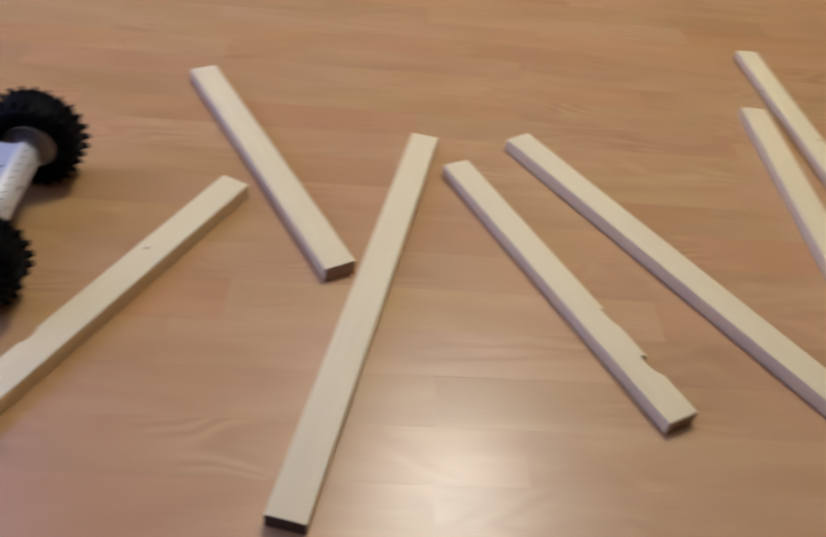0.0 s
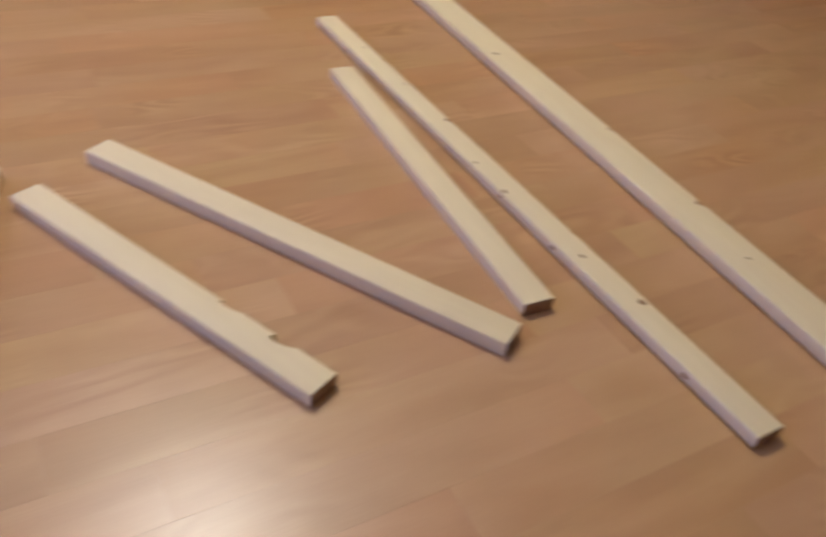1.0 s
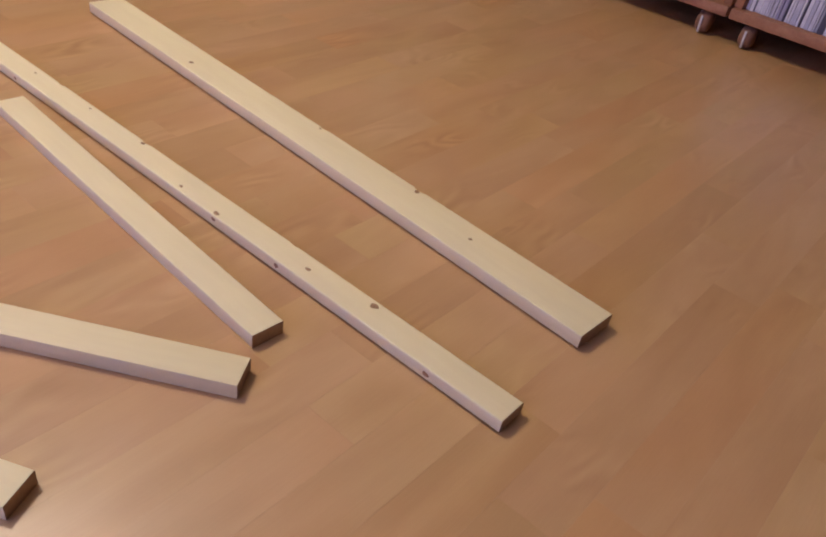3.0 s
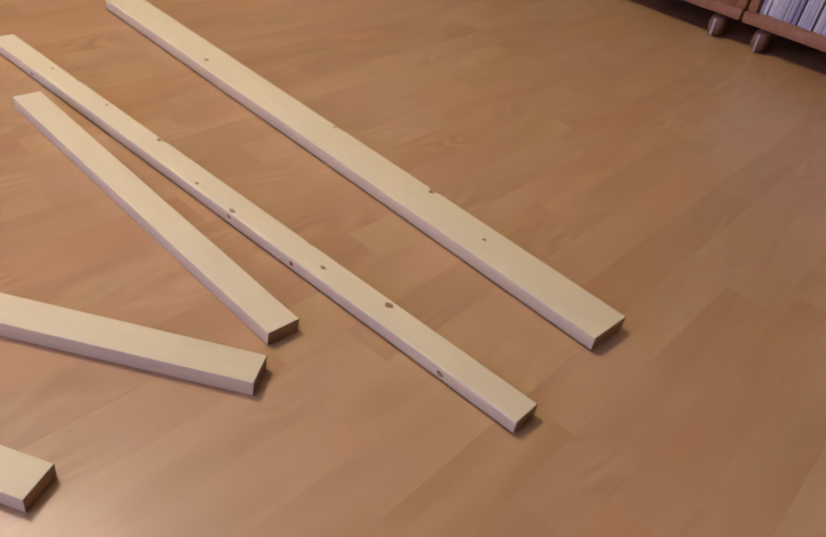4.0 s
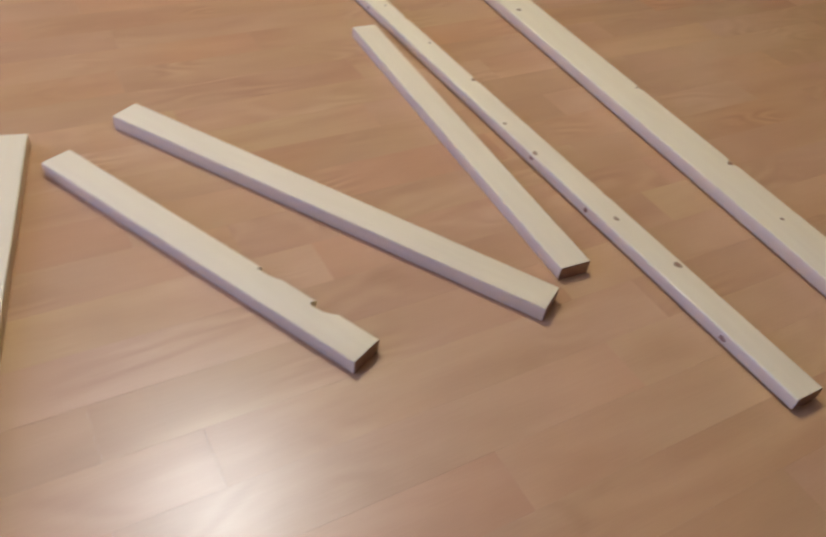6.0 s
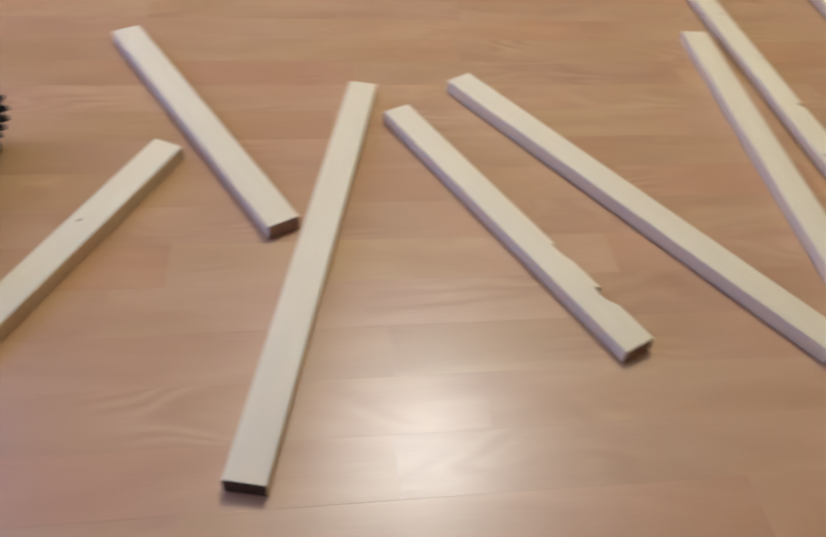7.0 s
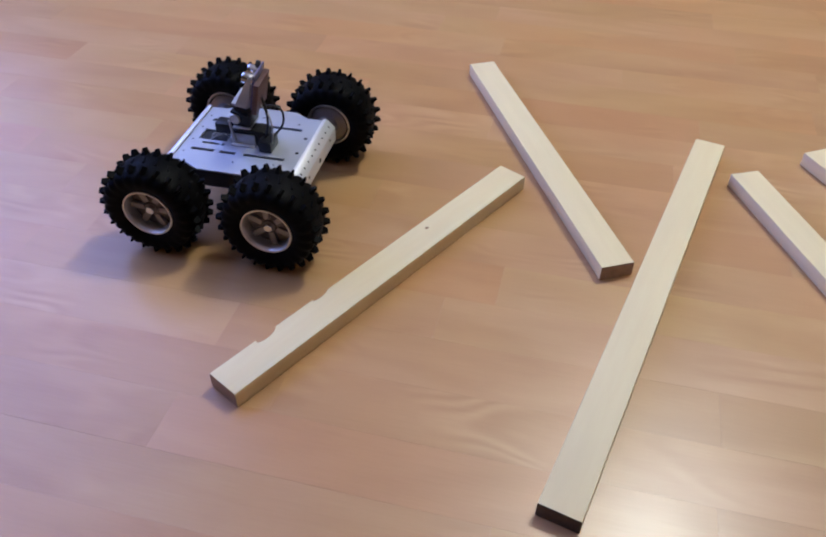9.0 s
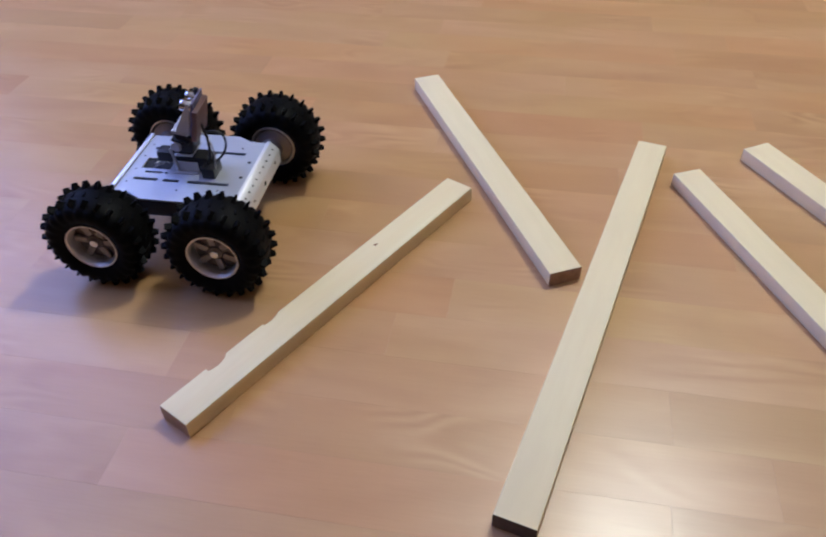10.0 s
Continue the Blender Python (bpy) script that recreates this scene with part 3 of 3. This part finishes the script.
    head.matrix_local = pose(-0.008, 0.004, DECK_Z + 0.056, 0, -12, 4)
    bm = bmesh.new()
    box(bm, (0.004, -0.001, 0.001), (0.019, 0.036, 0.0035), None, 0.0008)
    box(bm, (-0.006, 0, 0.015), (0.003, 0.029, 0.030), None, 0.0008)
    part("bracket", bm, SATIN, head, "pale bent sensor bracket")
    for y in (-0.0155, 0.0155):
        bm = bmesh.new()
        ends = [[bm.verts.new((x, y + w, z)) for x, z in ((0.0090, 0.0015), (-0.0065, 0.0015), (-0.0065, 0.0400), (-0.0035, 0.0400))] for w in (-0.0008, 0.0008)]
        for k in range(4):
            bm.faces.new((ends[0][k], ends[0][(k + 1) % 4], ends[1][(k + 1) % 4], ends[1][k]))
        bm.faces.new(ends[0])
        bm.faces.new(ends[1][::-1])
        part("gusset", bm, SATIN, head, "pale triangular bracket cheek", smooth=False)
    bm = bmesh.new()
    box(bm, (-0.0100, 0, 0.0225), (0.0022, 0.036, 0.043), None, 0.0004)
    part("circuit_board", bm, BOARDBLUE, head, "blue sensor circuit board")
    bm = bmesh.new()
    box(bm, (-0.0150, 0.0035, 0.018), (0.0060, 0.041, 0.038), None, 0.0008)
    part("rear_plate", bm, BROWNPL, head, "brown plate behind the sensor board")
    for y in (-0.0098, 0.0098):
        bm = bmesh.new()
        m = pose(0, y, 0.0350, 0, 0, -90) @ Matrix.Diagonal((0.86, 1, 0.86, 1))
        lathe(bm, [(0.0001, -0.009), (0.0072, -0.009), (0.0075, -0.008), (0.0075, 0.003), (0.0068, 0.0042), (0.0060, 0.0042), (0.0058, 0.0022), (0.0001, 0.0020)], 24, m)
        can = part("transducer", bm, CHROME, head, "silver ultrasonic transducer can")
        bm = bmesh.new()
        lathe(bm, [(0.0001, 0.0030), (0.0057, 0.0030), (0.0057, 0.0022), (0.0001, 0.0022)], 20, m)
        part("mesh_front", bm, DARKFILL, can)
    bm = bmesh.new()
    rod(bm, (-0.0085, -0.010, 0.0445), (-0.004, -0.010, 0.0445), 0.0036, 12)
    part("indicator", bm, BLACKPL, head)
    # cables
    tube("cable", [(-0.014, 0.004, DECK_Z + 0.080), (-0.030, 0.010, DECK_Z + 0.070), (-0.036, 0.014, DECK_Z + 0.035), (-0.026, 0.012, DECK_Z + 0.008), (-0.018, 0.006, DECK_Z - 0.001)], 0.0016, CABLE, top)
    tube("cable", [(-0.010, -0.010, DECK_Z + 0.038), (-0.040, -0.014, DECK_Z + 0.050), (-0.046, -0.010, DECK_Z + 0.016), (-0.022, -0.008, DECK_Z - 0.001)], 0.0014, CABLE, top)
    tube("cable", [(-0.016, 0.008, DECK_Z + 0.060), (-0.034, 0.012, DECK_Z + 0.056), (-0.042, 0.016, DECK_Z + 0.022), (-0.034, 0.018, DECK_Z - 0.001)], 0.0009, WHITEWIRE, top)
    for k in range(3):
        tube("cable", [(0.026 + 0.006 * k, -0.009 + 0.003 * k, DECK_Z - 0.002), (0.030 + 0.006 * k, -0.003, DECK_Z + 0.0035), (0.037 + 0.004 * k, 0.003 + 0.002 * k, DECK_Z + 0.003), (0.046, 0.008 - 0.003 * k, DECK_Z - 0.002)], 0.0006, WHITEWIRE, top)
    return top


rover().matrix_world = pose(-0.9120, 0.1676, 0, 0, 0, 216.4)


# ---- shelf units on castors ----
def shelf_unit(v0, v1, front, label):
    """A low open shelf in the room's axes, its front towards -u."""
    top = tagged(new("shelf_unit"), label, "shelf", "shelf units along the wall")
    deep, z0, high, t = 0.30, 0.060, 0.80, 0.022
    top.matrix_world = ROOM @ pose(front, (v0 + v1) / 2, 0)
    w = v1 - v0
    for name, at, size in (("bottom_board", (deep / 2, 0, z0 + 0.013), (deep, w, 0.026)), ("top_board", (deep / 2, 0, z0 + high), (deep, w, t)),
                           ("middle_board", (deep / 2 + 0.01, 0, z0 + 0.40), (deep - 0.02, w - 2 * t - 0.002, t)),
                           ("side_panel", (deep / 2 + 0.006, -w / 2 + t / 2, z0 + 0.026 + (high - 0.04) / 2), (deep - 0.012, t, high - 0.0395)),
                           ("side_panel", (deep / 2 + 0.006, w / 2 - t / 2, z0 + 0.026 + (high - 0.04) / 2), (deep - 0.012, t, high - 0.0395)),
                           ("back_panel", (deep - 0.004, 0, z0 + 0.026 + (high - 0.04) / 2), (0.005, w - 2 * t - 0.002, high - 0.041))):
        bm = bmesh.new()
        box(bm, at, size, None, 0.0015 if name == "back_panel" else 0.006)
        part(name, bm, BEECH, top)
    for x in (0.035, deep - 0.04):
        for y in (-w / 2 + 0.054, w / 2 - 0.054):
            bm = bmesh.new()
            lathe(bm, [(0.0001, -0.017), (0.019, -0.017), (0.0265, -0.012), (0.029, -0.004), (0.029, 0.004), (0.0265, 0.012), (0.019, 0.017), (0.0001, 0.017)], 28, pose(x, y, 0.029))
            foot = part("castor", bm, CASTORWOOD, top, "dark brown wooden castor wheel")
            bm = bmesh.new()
            box(bm, (x - 0.0305, y, 0.026), (0.003, 0.0055, 0.042), pose(0, 0, 0, 0, -6).to_3x3(), 0.001)
            part("castor_bracket", bm, SATIN, foot, "worn metal castor bracket")
            bm = bmesh.new()
            rod(bm, (x, y, 0.056), (x, y, z0 + 0.004), 0.012)
            part("castor_stem", bm, CHROME, foot)
    return top


shelf_unit(-0.24, 0.5645, 1.952, "reddish beech shelf unit on castors, packed with pale magazines")
shelf_unit(0.5705, 1.37, 1.952, "reddish beech shelf unit on castors beside the full one")

random.seed(7)
at = 0.541
while at > -0.19:
    thick = random.choice((0.003, 0.005, 0.007, 0.010, 0.014))
    high, deep = random.uniform(0.262, 0.285), random.uniform(0.20, 0.215)
    bm = bmesh.new()
    box(bm, (0, 0, high / 2), (deep, thick - 0.0014, high), None, 0.0006)
    ob = part("magazine", bm, random.choices(PAPER, (5, 3, 5, 4, 2))[0])
    ob.matrix_world = ROOM @ pose(1.978 + deep / 2 + random.uniform(0, 0.007), at - thick / 2, 0.0865)
    tagged(ob, "thin pale magazine standing upright on the shelf", "magazine", "magazines on the shelf")
    at -= thick


# ---- floor ----
STRIP, PIECE = 0.0645, 0.50


def strip_mesh(bm, x, y, length, width, groove, z=0.0, deep=0.008):
    """One strip; groove is the easing of its lower long edge, larger where two planks meet."""
    e = 0.00006
    x0, x1, y0, y1 = x + 0.00003, x + length - 0.00003, y + groove * 0.4, y + width - 0.00002
    low = [bm.verts.new(p) for p in ((x0, y0, z - deep), (x1, y0, z - deep), (x1, y1, z - deep), (x0, y1, z - deep))]
    mid = [bm.verts.new(p) for p in ((x0, y0, z - groove), (x1, y0, z - groove), (x1, y1, z - e), (x0, y1, z - e))]
    top = [bm.verts.new(p) for p in ((x0 + e, y0 + groove, z), (x1 - e, y0 + groove, z), (x1 - e, y1 - e, z), (x0 + e, y1 - e, z))]
    bm.faces.new(top)
    for a, b in ((low, mid), (mid, top)):
        for i in range(4):
            j = (i + 1) % 4
            bm.faces.new((a[i], a[j], b[j], b[i]))


bm = bmesh.new()
box(bm, ((U0 + U1) / 2, (V0 + V1) / 2, -0.058), (U1 - U0 + 0.3, V1 - V0 + 0.3, 0.098))
floor = part("floor", bm, UNSEEN_DARK, smooth=False)
floor.matrix_world = ROOM
tagged(floor, "reddish brown beech-look laminate strip floor, satin sheen", "floor", kind="structure")
strip_data = []
for groove in (0.00012, 0.00005, 0.00005):
    bm = bmesh.new()
    strip_mesh(bm, 0, 0, PIECE, STRIP, groove)
    one = part("floor_strip", bm, FLOOR, floor, smooth=False)
    strip_data.append(one.data)
    bpy.data.objects.remove(one)
random.seed(11)
far = bmesh.new()
ROW_PHASE = (0.0865 - V0) % STRIP - STRIP
rows = int((V1 - V0) / STRIP) + 2
made = 0
for r in range(rows):
    v = V0 + ROW_PHASE + r * STRIP
    u = U0 - PIECE * random.random()
    kind = round((v - 0.28) / STRIP) % 3
    for line, start in ((0.050, 0.5225), (0.40, -0.008), (1.15, -0.415)):
        if v < line < v + STRIP:
            u = U0 - PIECE + (start - U0) % PIECE
    lo, hi = max(v, V0 + 0.001), min(v + STRIP, V1 - 0.001)
    while u < U1 and hi - lo > 0.004:
        if u + PIECE < U0 + 0.01:
            u += PIECE
            continue
        mid_u, mid_v = u + PIECE / 2, v + STRIP / 2
        a, z = max(u, U0 + 0.001), min(u + PIECE, U1 - 0.001)
        near = -0.75 < mid_u < 1.75 and -0.22 < mid_v < 1.62
        if near and made < 300:
            ob = new("floor_strip", strip_data[kind])
            ob.parent = floor
            ob.matrix_local = pose(u, v, 0)
            made += 1
        elif z - a > 0.004:
            strip_mesh(far, a, lo, z - a, hi - lo, (0.00012, 0.00005, 0.00005)[kind])
        u += PIECE
rest = part("floor_strips", far, FLOOR_FAR, floor, smooth=False)
tagged(rest, kind="stuff")
